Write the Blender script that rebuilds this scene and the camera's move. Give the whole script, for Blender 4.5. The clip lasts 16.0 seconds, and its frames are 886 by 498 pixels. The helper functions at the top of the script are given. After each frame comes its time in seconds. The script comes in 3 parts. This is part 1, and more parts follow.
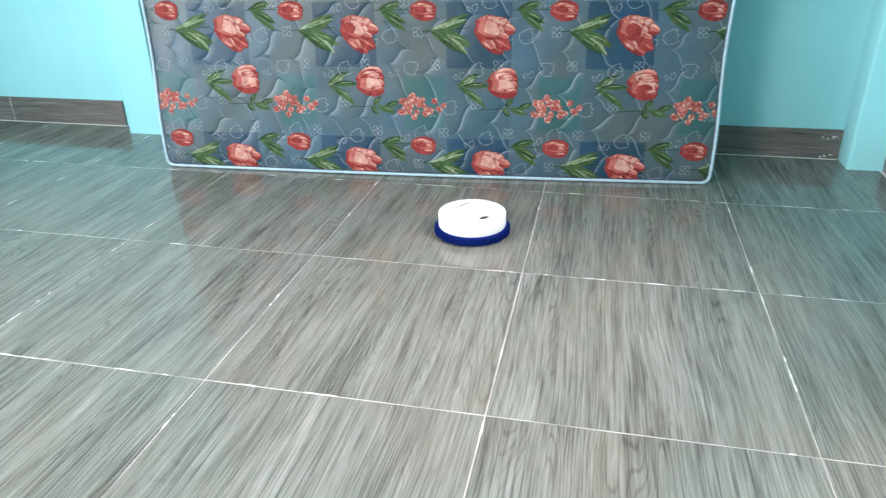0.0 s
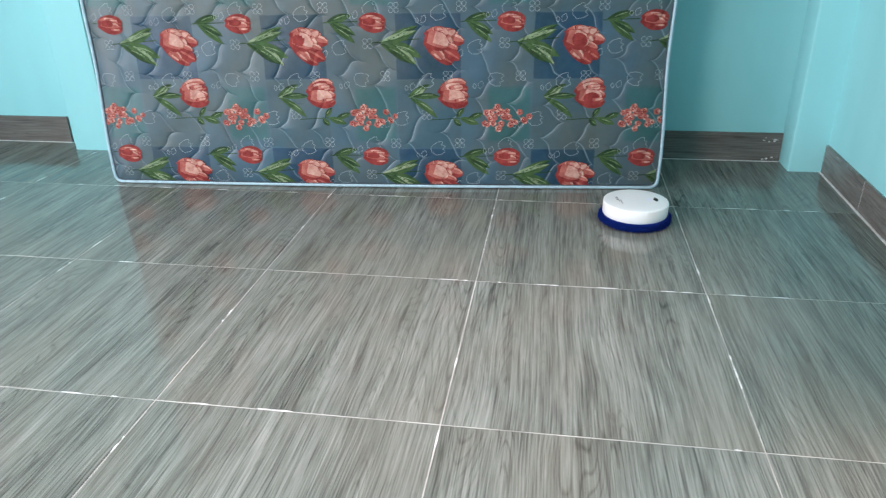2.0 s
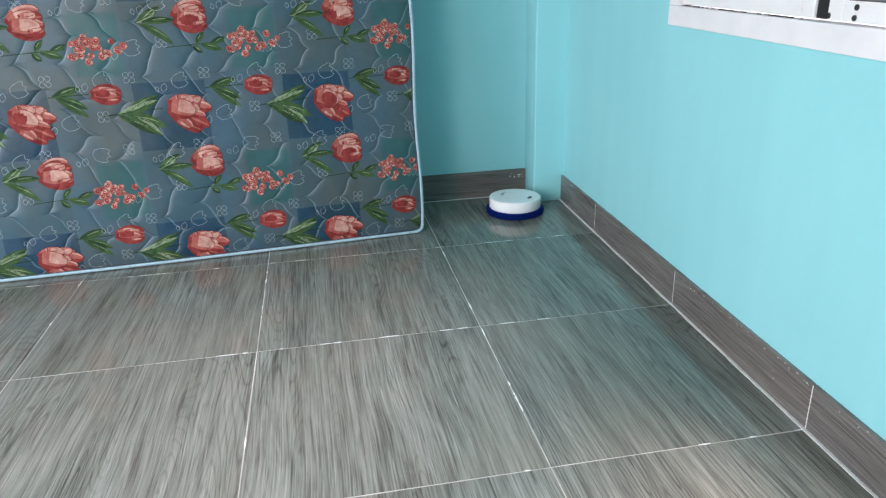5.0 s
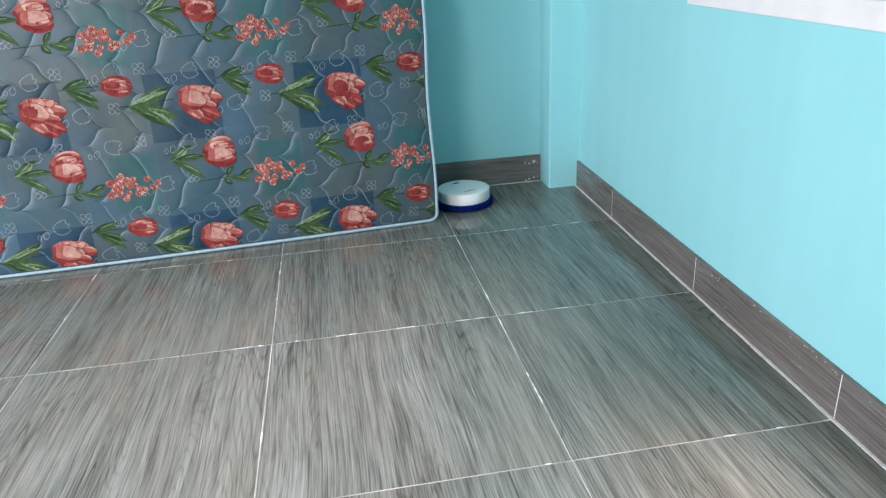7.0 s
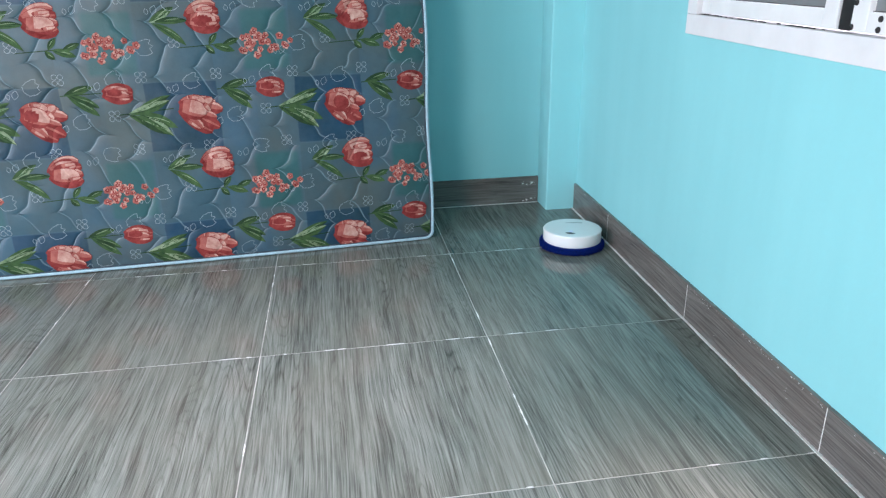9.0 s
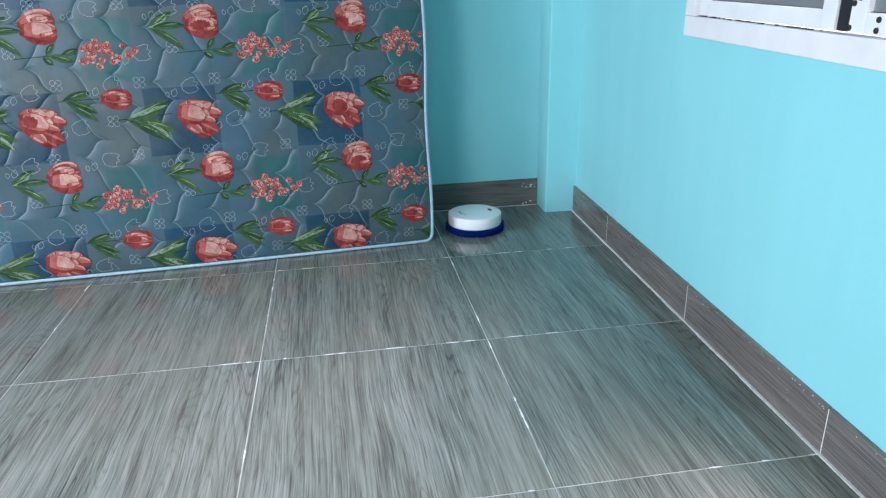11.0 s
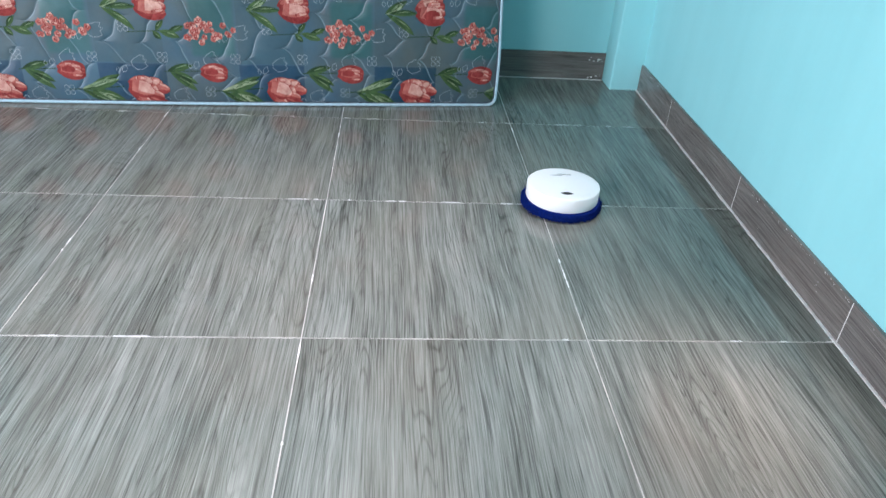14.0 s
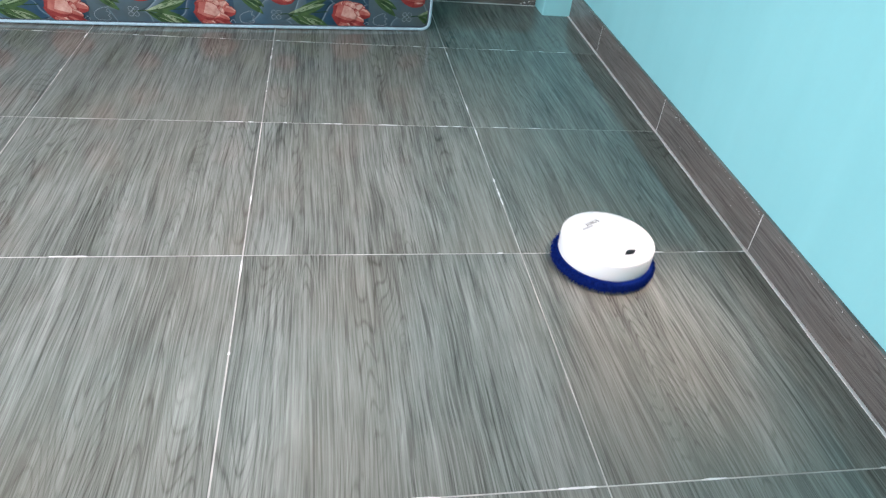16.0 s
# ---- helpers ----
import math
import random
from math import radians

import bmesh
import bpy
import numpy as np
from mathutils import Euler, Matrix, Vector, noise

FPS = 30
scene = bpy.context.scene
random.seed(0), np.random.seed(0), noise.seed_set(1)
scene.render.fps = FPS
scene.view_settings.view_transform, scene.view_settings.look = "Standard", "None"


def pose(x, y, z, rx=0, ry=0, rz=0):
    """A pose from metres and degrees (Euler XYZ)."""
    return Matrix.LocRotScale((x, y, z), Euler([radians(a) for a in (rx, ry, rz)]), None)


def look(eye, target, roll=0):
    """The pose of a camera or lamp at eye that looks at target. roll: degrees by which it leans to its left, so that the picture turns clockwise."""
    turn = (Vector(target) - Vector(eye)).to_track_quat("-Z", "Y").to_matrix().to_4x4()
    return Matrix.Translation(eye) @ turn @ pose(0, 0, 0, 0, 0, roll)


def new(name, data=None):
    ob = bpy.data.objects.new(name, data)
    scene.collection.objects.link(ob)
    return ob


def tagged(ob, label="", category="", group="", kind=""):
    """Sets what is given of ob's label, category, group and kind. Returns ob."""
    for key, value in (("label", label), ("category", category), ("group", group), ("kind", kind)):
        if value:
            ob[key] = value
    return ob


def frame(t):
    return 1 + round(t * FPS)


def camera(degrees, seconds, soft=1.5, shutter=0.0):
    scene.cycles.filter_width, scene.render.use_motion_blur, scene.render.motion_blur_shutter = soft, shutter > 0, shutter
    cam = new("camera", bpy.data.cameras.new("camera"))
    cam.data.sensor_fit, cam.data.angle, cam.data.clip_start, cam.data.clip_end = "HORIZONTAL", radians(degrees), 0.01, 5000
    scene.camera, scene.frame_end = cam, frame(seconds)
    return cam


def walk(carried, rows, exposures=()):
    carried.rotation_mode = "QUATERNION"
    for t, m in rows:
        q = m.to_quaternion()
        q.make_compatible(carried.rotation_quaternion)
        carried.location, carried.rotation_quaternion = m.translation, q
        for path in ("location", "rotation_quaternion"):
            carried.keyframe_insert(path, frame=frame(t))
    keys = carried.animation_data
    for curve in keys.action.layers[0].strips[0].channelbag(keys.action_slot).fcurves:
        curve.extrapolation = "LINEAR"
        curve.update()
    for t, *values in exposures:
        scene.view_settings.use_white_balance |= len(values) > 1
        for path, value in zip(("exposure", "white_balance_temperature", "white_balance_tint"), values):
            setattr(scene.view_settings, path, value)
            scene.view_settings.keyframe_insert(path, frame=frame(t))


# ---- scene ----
cam = camera(64.6, 16.0, soft=1.3, shutter=0.5)
PATH = [
    (0, (0.172, -1.679, 0.879), (-0.236, 0.078, 0.014), -1.2),
    (0.5, (0.183, -1.683, 0.885), (-0.148, 0.085, 0.009), -1.1),
    (1, (0.194, -1.682, 0.882), (-0.127, 0.1, 0.033), -1.5),
    (1.5, (0.193, -1.679, 0.885), (-0.136, 0.108, 0.05), -1.7),
    (2, (0.194, -1.681, 0.887), (-0.107, 0.106, 0.041), -1.3),
    (2.5, (0.206, -1.69, 0.909), (0.087, 0.136, 0.101), -0.7),
    (3, (0.227, -1.69, 0.904), (0.323, 0.118, 0.055), 1.3),
    (3.5, (0.217, -1.689, 0.909), (0.405, 0.145, 0.135), 0.4),
    (4, (0.234, -1.681, 0.906), (0.504, 0.15, 0.148), -1.1),
    (4.2, (0.217, -1.684, 0.908), (0.545, 0.148, 0.176), -1.4),
    (6.5, (0.217, -1.647, 0.903), (0.49, 0.192, 0.167), -3.2),
    (7, (0.217, -1.644, 0.901), (0.489, 0.184, 0.136), -3.1),
    (7.5, (0.225, -1.65, 0.903), (0.523, 0.161, 0.107), -1.0),
    (8, (0.238, -1.648, 0.906), (0.513, 0.181, 0.145), -0.9),
    (8.5, (0.237, -1.65, 0.906), (0.513, 0.192, 0.177), -1.0),
    (11, (0.238, -1.648, 0.906), (0.515, 0.2, 0.193), -1.4),
    (11.5, (0.214, -1.646, 0.913), (0.516, 0.19, 0.181), -0.8),
    (12, (0.213, -1.648, 0.912), (0.529, 0.186, 0.179), -0.4),
    (12.5, (0.211, -1.663, 0.907), (0.427, 0.133, 0.053), -0.6),
    (13, (0.2, -1.696, 0.926), (0.387, 0.054, -0.025), 3.0),
    (13.5, (0.191, -1.728, 0.931), (0.378, 0.0, -0.059), 4.0),
    (14, (0.179, -1.747, 0.928), (0.329, -0.052, -0.123), 3.7),
    (14.5, (0.179, -1.776, 0.923), (0.375, -0.143, -0.215), 3.9),
    (15, (0.173, -1.788, 0.924), (0.422, -0.189, -0.251), 5.9),
    (15.5, (0.163, -1.799, 0.919), (0.474, -0.228, -0.28), 6.7),
    (16, (0.167, -1.807, 0.917), (0.502, -0.232, -0.269), 6.8),
]
walk(cam, [(t, look(eye, target, roll)) for t, eye, target, roll in PATH],
     exposures=[(0, 0.64, 7050, 26), (2, 0.32, 7050, 27), (3.5, 0.16, 6900, 26), (7, 0.35, 6950, 29), (11, 0.26, 6250, 24), (13, 0.32, 6250, 26), (14.5, 0.32, 6800, 29), (16, 0.20, 6850, 28)])

# ---------------------------------------------------------------- light
world = bpy.data.worlds.new("world")
scene.world = world
world.use_nodes = True
wn = world.node_tree.nodes
sky = wn.new("ShaderNodeTexSky")
sky.sky_type, sky.sun_disc = "NISHITA", False
sky.sun_elevation, sky.sun_rotation = radians(55), radians(10)
world.node_tree.links.new(sky.outputs[0], wn["Background"].inputs[0])
wn["Background"].inputs[1].default_value = 0.10

sun = new("sun", bpy.data.lights.new("sun", "SUN"))
sun.data.energy, sun.data.angle, sun.data.color = 2.5, radians(0.5), (1.0, 0.95, 0.88)
sun.matrix_world = look((0.8, 4.6, 7.0), (0, 0, 0))


def opening_light(name, eye, target, wide, high, watts, colour, spread=180):
    lamp = new(name, bpy.data.lights.new(name, "AREA"))
    lamp.data.shape, lamp.data.size, lamp.data.size_y = "RECTANGLE", wide, high
    lamp.data.energy, lamp.data.color, lamp.data.spread = watts, colour, radians(spread)
    lamp.matrix_world = look(eye, target)
    return lamp


# lamps for daylight in the unseen west doorway, unseen south window and east window
opening_light("doorway_daylight", (-3.33, -1.85, 1.2), (0, -1.5, 0.9), 1.6, 2.3, 130, (0.84, 0.95, 1.0))
opening_light("south_daylight", (-1.55, -2.93, 1.5), (0.6, -0.6, 0.3), 0.9, 1.6, 46, (1.0, 0.93, 0.86))
opening_light("east_daylight", (1.29, -0.62, 1.48), (-0.05, -0.62, 0.0), 1.4, 1.0, 13, (0.94, 0.97, 1.0), 70)
# small warm lamp added to lay a warm patch on the floor
opening_light("east_open_sash_daylight", (1.28, -0.82, 1.50), (0.98, -0.82, 0.0), 0.30, 0.4, 1.1, (1.0, 0.76, 0.66), 30)

# ---------------------------------------------------------------- helpers


def part(name, bm, material, parent=None, label="", kind=""):
    """Link a bmesh as one mesh object, under a thing or on its own."""
    me = bpy.data.meshes.new(name)
    bm.to_mesh(me)
    bm.free()
    for m in (material if isinstance(material, (list, tuple)) else [material]):
        me.materials.append(m)
    ob = new(name, me)
    ob.parent = parent
    return tagged(ob, label, kind=kind)


def box(bm, x0, x1, y0, y1, z0, z1, bevel=0.0, index=0):
    vs = [bm.verts.new((x, y, z)) for z in (z0, z1) for y in (y0, y1) for x in (x0, x1)]
    fs = [bm.faces.new([vs[i] for i in q]) for q in ((0, 2, 3, 1), (4, 5, 7, 6), (0, 1, 5, 4), (2, 6, 7, 3), (0, 4, 6, 2), (1, 3, 7, 5))]
    for f in fs:
        f.material_index = index
    if bevel:
        es = list({e for f in fs for e in f.edges})
        bmesh.ops.bevel(bm, geom=es, offset=bevel, segments=2, profile=0.6, affect="EDGES")
    return bm


def boxed(*a, **k):
    return box(bmesh.new(), *a, **k)


def smooth(ob, on=True):
    for p in ob.data.polygons:
        p.use_smooth = on
    return ob


def lathe(bm, profile, n=72, closed=False, index=0):
    """Turn a profile of (radius, height) round the z axis."""
    rings = []
    for r, z in profile:
        rings.append([bm.verts.new((0, 0, z))] if r == 0 else [bm.verts.new((r * math.cos(6.28318 * i / n), r * math.sin(6.28318 * i / n), z)) for i in range(n)])
    pairs = list(zip(rings, rings[1:])) + ([(rings[-1], rings[0])] if closed else [])
    for a, b in pairs:
        for i in range(n):
            j = (i + 1) % n
            q = [a[0], b[j], b[i]] if len(a) == 1 else [a[i], a[j], b[0]] if len(b) == 1 else [a[i], a[j], b[j], b[i]]
            bm.faces.new(q).material_index = index
    return bm


def tube(bm, points, r, n=8, loop=True, index=0):
    """A round cord along points."""
    pts = [Vector(p) for p in points]
    rings = []
    for i, p in enumerate(pts):
        a = pts[i - 1] if loop or i else p
        b = pts[(i + 1) % len(pts)] if loop or i < len(pts) - 1 else p
        d = (b - a).normalized()
        s = d.cross(Vector((0, 1, 0.013))).normalized()
        u = s.cross(d)
        rings.append([bm.verts.new(p + r * (math.cos(6.28318 * k / n) * s + math.sin(6.28318 * k / n) * u)) for k in range(n)])
    for a, b in zip(rings, rings[1:] + (rings[:1] if loop else [])):
        for k in range(n):
            bm.faces.new((a[k], a[(k + 1) % n], b[(k + 1) % n], b[k])).material_index = index
    return bm


# ---------------------------------------------------------------- materials


class Nodes:
    """Short names for building a material's nodes."""

    def __init__(self, name):
        self.mat = bpy.data.materials.new(name)
        self.mat.use_nodes = True
        self.tree = self.mat.node_tree
        self.bsdf = self.tree.nodes["Principled BSDF"]

    def link(self, a, b):
        self.tree.links.new(a, b)

    def put(self, socket, value):
        if isinstance(value, (int, float, tuple)):
            socket.default_value = value
        else:
            self.link(value, socket)

    def math(self, op, a, b=0.0, clamp=False):
        n = self.tree.nodes.new("ShaderNodeMath")
        n.operation, n.use_clamp = op, clamp
        self.put(n.inputs[0], a), self.put(n.inputs[1], b)
        return n.outputs[0]

    def coords(self, kind="Object"):
        return self.tree.nodes.new("ShaderNodeTexCoord").outputs[kind]

    def random(self):
        return self.tree.nodes.new("ShaderNodeObjectInfo").outputs["Random"]

    def split(self, v):
        n = self.tree.nodes.new("ShaderNodeSeparateXYZ")
        self.link(v, n.inputs[0])
        return n.outputs

    def join(self, x, y, z):
        n = self.tree.nodes.new("ShaderNodeCombineXYZ")
        for s, v in zip(n.inputs, (x, y, z)):
            self.put(s, v)
        return n.outputs[0]

    def scaled(self, v, s):
        n = self.tree.nodes.new("ShaderNodeMapping")
        self.link(v, n.inputs[0])
        n.inputs["Scale"].default_value = s
        return n.outputs[0]

    def noise(self, v, scale=1.0, detail=3.0, rough=0.55, distort=0.0, colour=False):
        n = self.tree.nodes.new("ShaderNodeTexNoise")
        self.link(v, n.inputs["Vector"])
        for k, x in (("Scale", scale), ("Detail", detail), ("Roughness", rough), ("Distortion", distort)):
            n.inputs[k].default_value = x
        return n.outputs["Color" if colour else "Fac"]

    def ramp(self, fac, *stops):
        n = self.tree.nodes.new("ShaderNodeValToRGB")
        while len(n.color_ramp.elements) < len(stops):
            n.color_ramp.elements.new(0.5)
        for e, (at, c) in zip(n.color_ramp.elements, stops):
            e.position, e.color = at, (*c, 1) if len(c) == 3 else c
        self.link(fac, n.inputs[0])
        return n.outputs[0]

    def mix(self, fac, a, b, blend="MIX"):
        n = self.tree.nodes.new("ShaderNodeMix")
        n.data_type, n.blend_type = "RGBA", blend
        self.put(n.inputs["Factor"], fac)
        for k, v in ((6, a), (7, b)):
            self.put(n.inputs[k], (*v, 1) if isinstance(v, tuple) and len(v) == 3 else v)
        return n.outputs[2]

    def bump(self, height, strength=0.3, distance=0.002):
        n = self.tree.nodes.new("ShaderNodeBump")
        n.inputs["Strength"].default_value, n.inputs["Distance"].default_value = strength, distance
        self.link(height, n.inputs["Height"])
        self.link(n.outputs[0], self.bsdf.inputs["Normal"])

    def done(self, colour=None, rough=None, **more):
        if colour is not None:
            self.put(self.bsdf.inputs["Base Color"], (*colour, 1) if isinstance(colour, tuple) and len(colour) == 3 else colour)
        if rough is not None:
            self.put(self.bsdf.inputs["Roughness"], rough)
        for k, v in more.items():
            self.put(self.bsdf.inputs[k.replace("_", " ")], v)
        return self.mat


GREY = lambda v: (v, v, v)


def plaster(name, low, high, rough=0.62):
    m = Nodes(name)
    c = m.coords()
    big, fine = m.noise(c, 1.7, 3), m.noise(c, 60, 4)
    streak = m.noise(m.scaled(c, (9, 9, 0.8)), 1.0, 3)
    colour = m.ramp(m.math("ADD", m.math("MULTIPLY", big, 0.6), m.math("MULTIPLY", streak, 0.4)), (0.32, low), (0.68, high))
    m.bump(m.math("ADD", fine, m.math("MULTIPLY", m.noise(c, 9, 2), 2.0)), 0.25, 0.0015)
    return m.done(colour, rough)


TURQUOISE = plaster("turquoise_wall_paint", (0.248, 0.652, 0.692), (0.288, 0.712, 0.752))
# grey chosen for the unseen ceiling to dim light bounced onto the floor
CEILING_DIM = plaster("dim_bounce_ceiling_grey", (0.33, 0.34, 0.34), (0.38, 0.38, 0.38), 0.7)


def wood_tile(name, along, dark, mid, light, pale, gloss, relief):
    """Glazed tile with a printed wood grain that runs along y (or x)."""
    m = Nodes(name)
    x, y, z = m.split(m.coords())
    if along == "x":
        x, y = m.math("ADD", z, m.math("MULTIPLY", y, 0.0)), x
    r = m.random()
    shift = m.math("MULTIPLY", r, 37.0)
    # gently wandering fibres
    p = m.join(m.math("MULTIPLY", x, 2.4), m.math("ADD", m.math("MULTIPLY", y, 1.2), shift), shift)
    wander = m.math("MULTIPLY", m.math("SUBTRACT", m.noise(p, 1.3, 2, 0.5), 0.5), 0.034)
    xx = m.math("ADD", x, wander)
    q = m.join(xx, m.math("MULTIPLY", y, 0.085), shift)
    broad = m.noise(q, 13, 2, 0.5)
    band = m.noise(q, 50, 5, 0.66, 0.3)
    fibre = m.noise(m.join(xx, m.math("MULTIPLY", y, 0.016), shift), 230, 3, 0.72)
    hair = m.noise(m.join(xx, m.math("MULTIPLY", y, 0.012), m.math("ADD", shift, 2.0)), 480, 2, 0.7)
    # thin growth lines that close into pointed arches
    arch = m.noise(m.join(xx, m.math("MULTIPLY", y, 0.085), m.math("ADD", shift, 5.0)), 8.0, 2, 0.35)
    rings = m.math("ABSOLUTE", m.math("SINE", m.math("MULTIPLY", arch, 190.0)))
    thin = m.math("SUBTRACT", 1.0, m.math("MULTIPLY", rings, 1.7), clamp=True)
    where = m.ramp(m.noise(m.join(xx, m.math("MULTIPLY", y, 0.25), m.math("ADD", shift, 7.0)), 7.0, 1), (0.44, GREY(0.10)), (0.60, GREY(1.0)))
    f = m.math("ADD", m.math("MULTIPLY", broad, 0.20), m.math("MULTIPLY", band, 0.27))
    f = m.math("ADD", f, m.math("ADD", m.math("MULTIPLY", fibre, 0.32), m.math("MULTIPLY", hair, 0.22)))
    f = m.math("ADD", f, m.math("MULTIPLY", m.math("MULTIPLY", thin, -0.075), where))
    colour = m.ramp(f, (0.365, dark), (0.445, mid), (0.540, light), (0.66, pale))
    pores = m.noise(m.join(xx, m.math("MULTIPLY", y, 0.022), m.math("ADD", shift, 9.0)), 200, 2, 0.5)
    colour = m.mix(m.ramp(pores, (0.35, GREY(0.55)), (0.41, GREY(0.0))), colour, dark)
    glint = m.noise(m.join(xx, m.math("MULTIPLY", y, 0.008), m.math("ADD", shift, 17.0)), 330, 2, 0.5)
    colour = m.mix(m.ramp(glint, (0.60, GREY(0.0)), (0.66, GREY(0.28))), colour, pale)
    flame = m.noise(m.join(xx, m.math("MULTIPLY", y, 0.14), m.math("ADD", shift, 13.0)), 24, 4, 0.65, 0.4)
    colour = m.mix(m.ramp(flame, (0.27, GREY(0.5)), (0.37, GREY(0.0))), colour, dark)
    tint = m.noise(m.join(x, m.math("MULTIPLY", y, 0.5), m.math("ADD", shift, 3.0)), 3.0, 2)
    colour = m.mix(m.ramp(tint, (0.45, GREY(0.0)), (0.70, GREY(0.34))), colour, tuple(c * k for c, k in zip(light, (1.14, 0.99, 0.90))))
    m.bump(m.math("ADD", fibre, m.math("MULTIPLY", band, 0.7)), relief, 0.0004)
    rough = m.math("ADD", m.math("MULTIPLY", fibre, gloss), gloss)
    return m.done(colour, rough, Specular_IOR_Level=0.42)


FLOOR_TILE = wood_tile("grey_wood_look_tile", "y", (0.050, 0.053, 0.046), (0.118, 0.125, 0.109), (0.214, 0.226, 0.203), (0.340, 0.356, 0.326), 0.060, 0.02)
SKIRT_TILE = wood_tile("brown_wood_look_tile", "x", (0.062, 0.056, 0.052), (0.116, 0.106, 0.099), (0.180, 0.167, 0.157), (0.27, 0.254, 0.240), 0.16, 0.07)


def plain(name, colour, rough, spread=0.12, scale=30.0, bump=0.15, depth=0.0008, **more):
    m = Nodes(name)
    c = m.coords()
    n = m.noise(c, scale, 4)
    a, b = tuple(v * (1 - spread) for v in colour), tuple(min(1, v * (1 + spread)) for v in colour)
    m.bump(m.noise(c, scale * 6, 3), bump, depth)
    return m.done(m.ramp(n, (0.3, a), (0.7, b)), rough, **more)


GROUT = plain("pale_grout", (0.45, 0.43, 0.40), 0.85, 0.6, 5)
CAULK = plain("white_filler", (0.76, 0.75, 0.73), 0.8, 0.15, 40)
FRAME_WHITE = plain("white_enamel", (0.80, 0.80, 0.80), 0.35, 0.05, 12)
RUBBER_AND_GAP = plain("black_rubber_and_gap", (0.012, 0.012, 0.013), 0.6, 0.3, 40)
BOARD_WHITE = plain("white_painted_board", (0.78, 0.77, 0.78), 0.55, 0.06, 9, 0.3)
BODY_WHITE = plain("glossy_white_plastic", (0.90, 0.90, 0.90), 0.33, 0.01, 6, 0.03, 0.0003)
SENSOR_BLACK = plain("black_gloss_plastic", (0.004, 0.004, 0.005), 0.4, 0.1, 30, 0.0, Specular_IOR_Level=0.25)
PRINT_GREY = plain("dark_grey_ink", (0.03, 0.03, 0.035), 0.5, 0.2, 80, 0.0)
PRINT_PALE = plain("pale_grey_ink", (0.42, 0.42, 0.44), 0.5, 0.1, 80, 0.0)
MOP_BLUE = plain("dark_blue_chenille", (0.0012, 0.016, 0.150), 0.95, 0.4, 160, 0.6, 0.003, Specular_IOR_Level=0.1)


def led_material():
    m = Nodes("lavender_indicator_light")
    return m.done((0.78, 0.76, 0.86), 0.3, Emission_Color=(0.30, 0.26, 1.0, 1.0), Emission_Strength=0.4)


LED = led_material()


def glass_material():
    m = Nodes("dim_grey_window_glass")
    # grey base puts the dim mesh and outside into the pane itself
    return m.done((0.22, 0.24, 0.25), 0.12, Transmission_Weight=0.35, IOR=1.45)


GLASS = glass_material()

# ---- mattress cover: one quilting relief shared by the cloth and by its printing
PU, PV, U0, V0 = 0.470, 0.4615, 0.170, -0.0775
STITCH_U, STITCH_V, STITCH_A = 0.118, 0.152, 0.036     # spacing, wavelength and swing of the stitched lines


def quilt_relief(m):
    """Stitched lines that swing from side to side and end each swing in a cusp."""
    u, w, v = m.split(m.coords())
    jitter = m.math("MULTIPLY", m.math("SUBTRACT", m.noise(m.coords(), 7.0, 2), 0.5), 0.060)
    uj = m.math("ADD", u, jitter)
    saw = m.math("FRACT", m.math("ADD", m.math("MULTIPLY", v, 1 / STITCH_V), m.math("ADD", m.math("MULTIPLY", u, 0.55), m.math("MULTIPLY", m.noise(m.coords(), 3.0, 1), 1.2))))
    tri = m.math("SUBTRACT", m.math("MULTIPLY", m.math("ABSOLUTE", m.math("SUBTRACT", saw, 0.5)), 4.0), 1.0)
    full = m.math("SUBTRACT", 1.0, m.math("SQRT", m.math("MAXIMUM", m.math("SUBTRACT", 1.0, m.math("MULTIPLY", tri, tri)), 0.0)))
    swing = m.math("ADD", m.math("MULTIPLY", m.math("MULTIPLY", full, m.math("SIGN", tri)), 0.6), m.math("MULTIPLY", tri, 0.4))
    s1 = m.math("MULTIPLY", m.math("SUBTRACT", uj, m.math("MULTIPLY", swing, STITCH_A)), 1 / STITCH_U)
    d = m.math("MULTIPLY", m.math("SUBTRACT", 0.5, m.math("ABSOLUTE", m.math("SUBTRACT", m.math("FRACT", s1), 0.5))), STITCH_U)
    groove = m.math("SUBTRACT", 1.0, m.math("POWER", 2.718, m.math("MULTIPLY", d, -95.0)))
    weave = m.noise(m.coords(), 900, 2)
    crease = m.noise(m.coords(), 16, 4, 0.6)
    h = m.math("ADD", groove, m.math("ADD", m.math("MULTIPLY", weave, 0.04), m.math("MULTIPLY", crease, 0.5)))
    m.bump(h, 0.6, 0.0065)
    return u, v, d


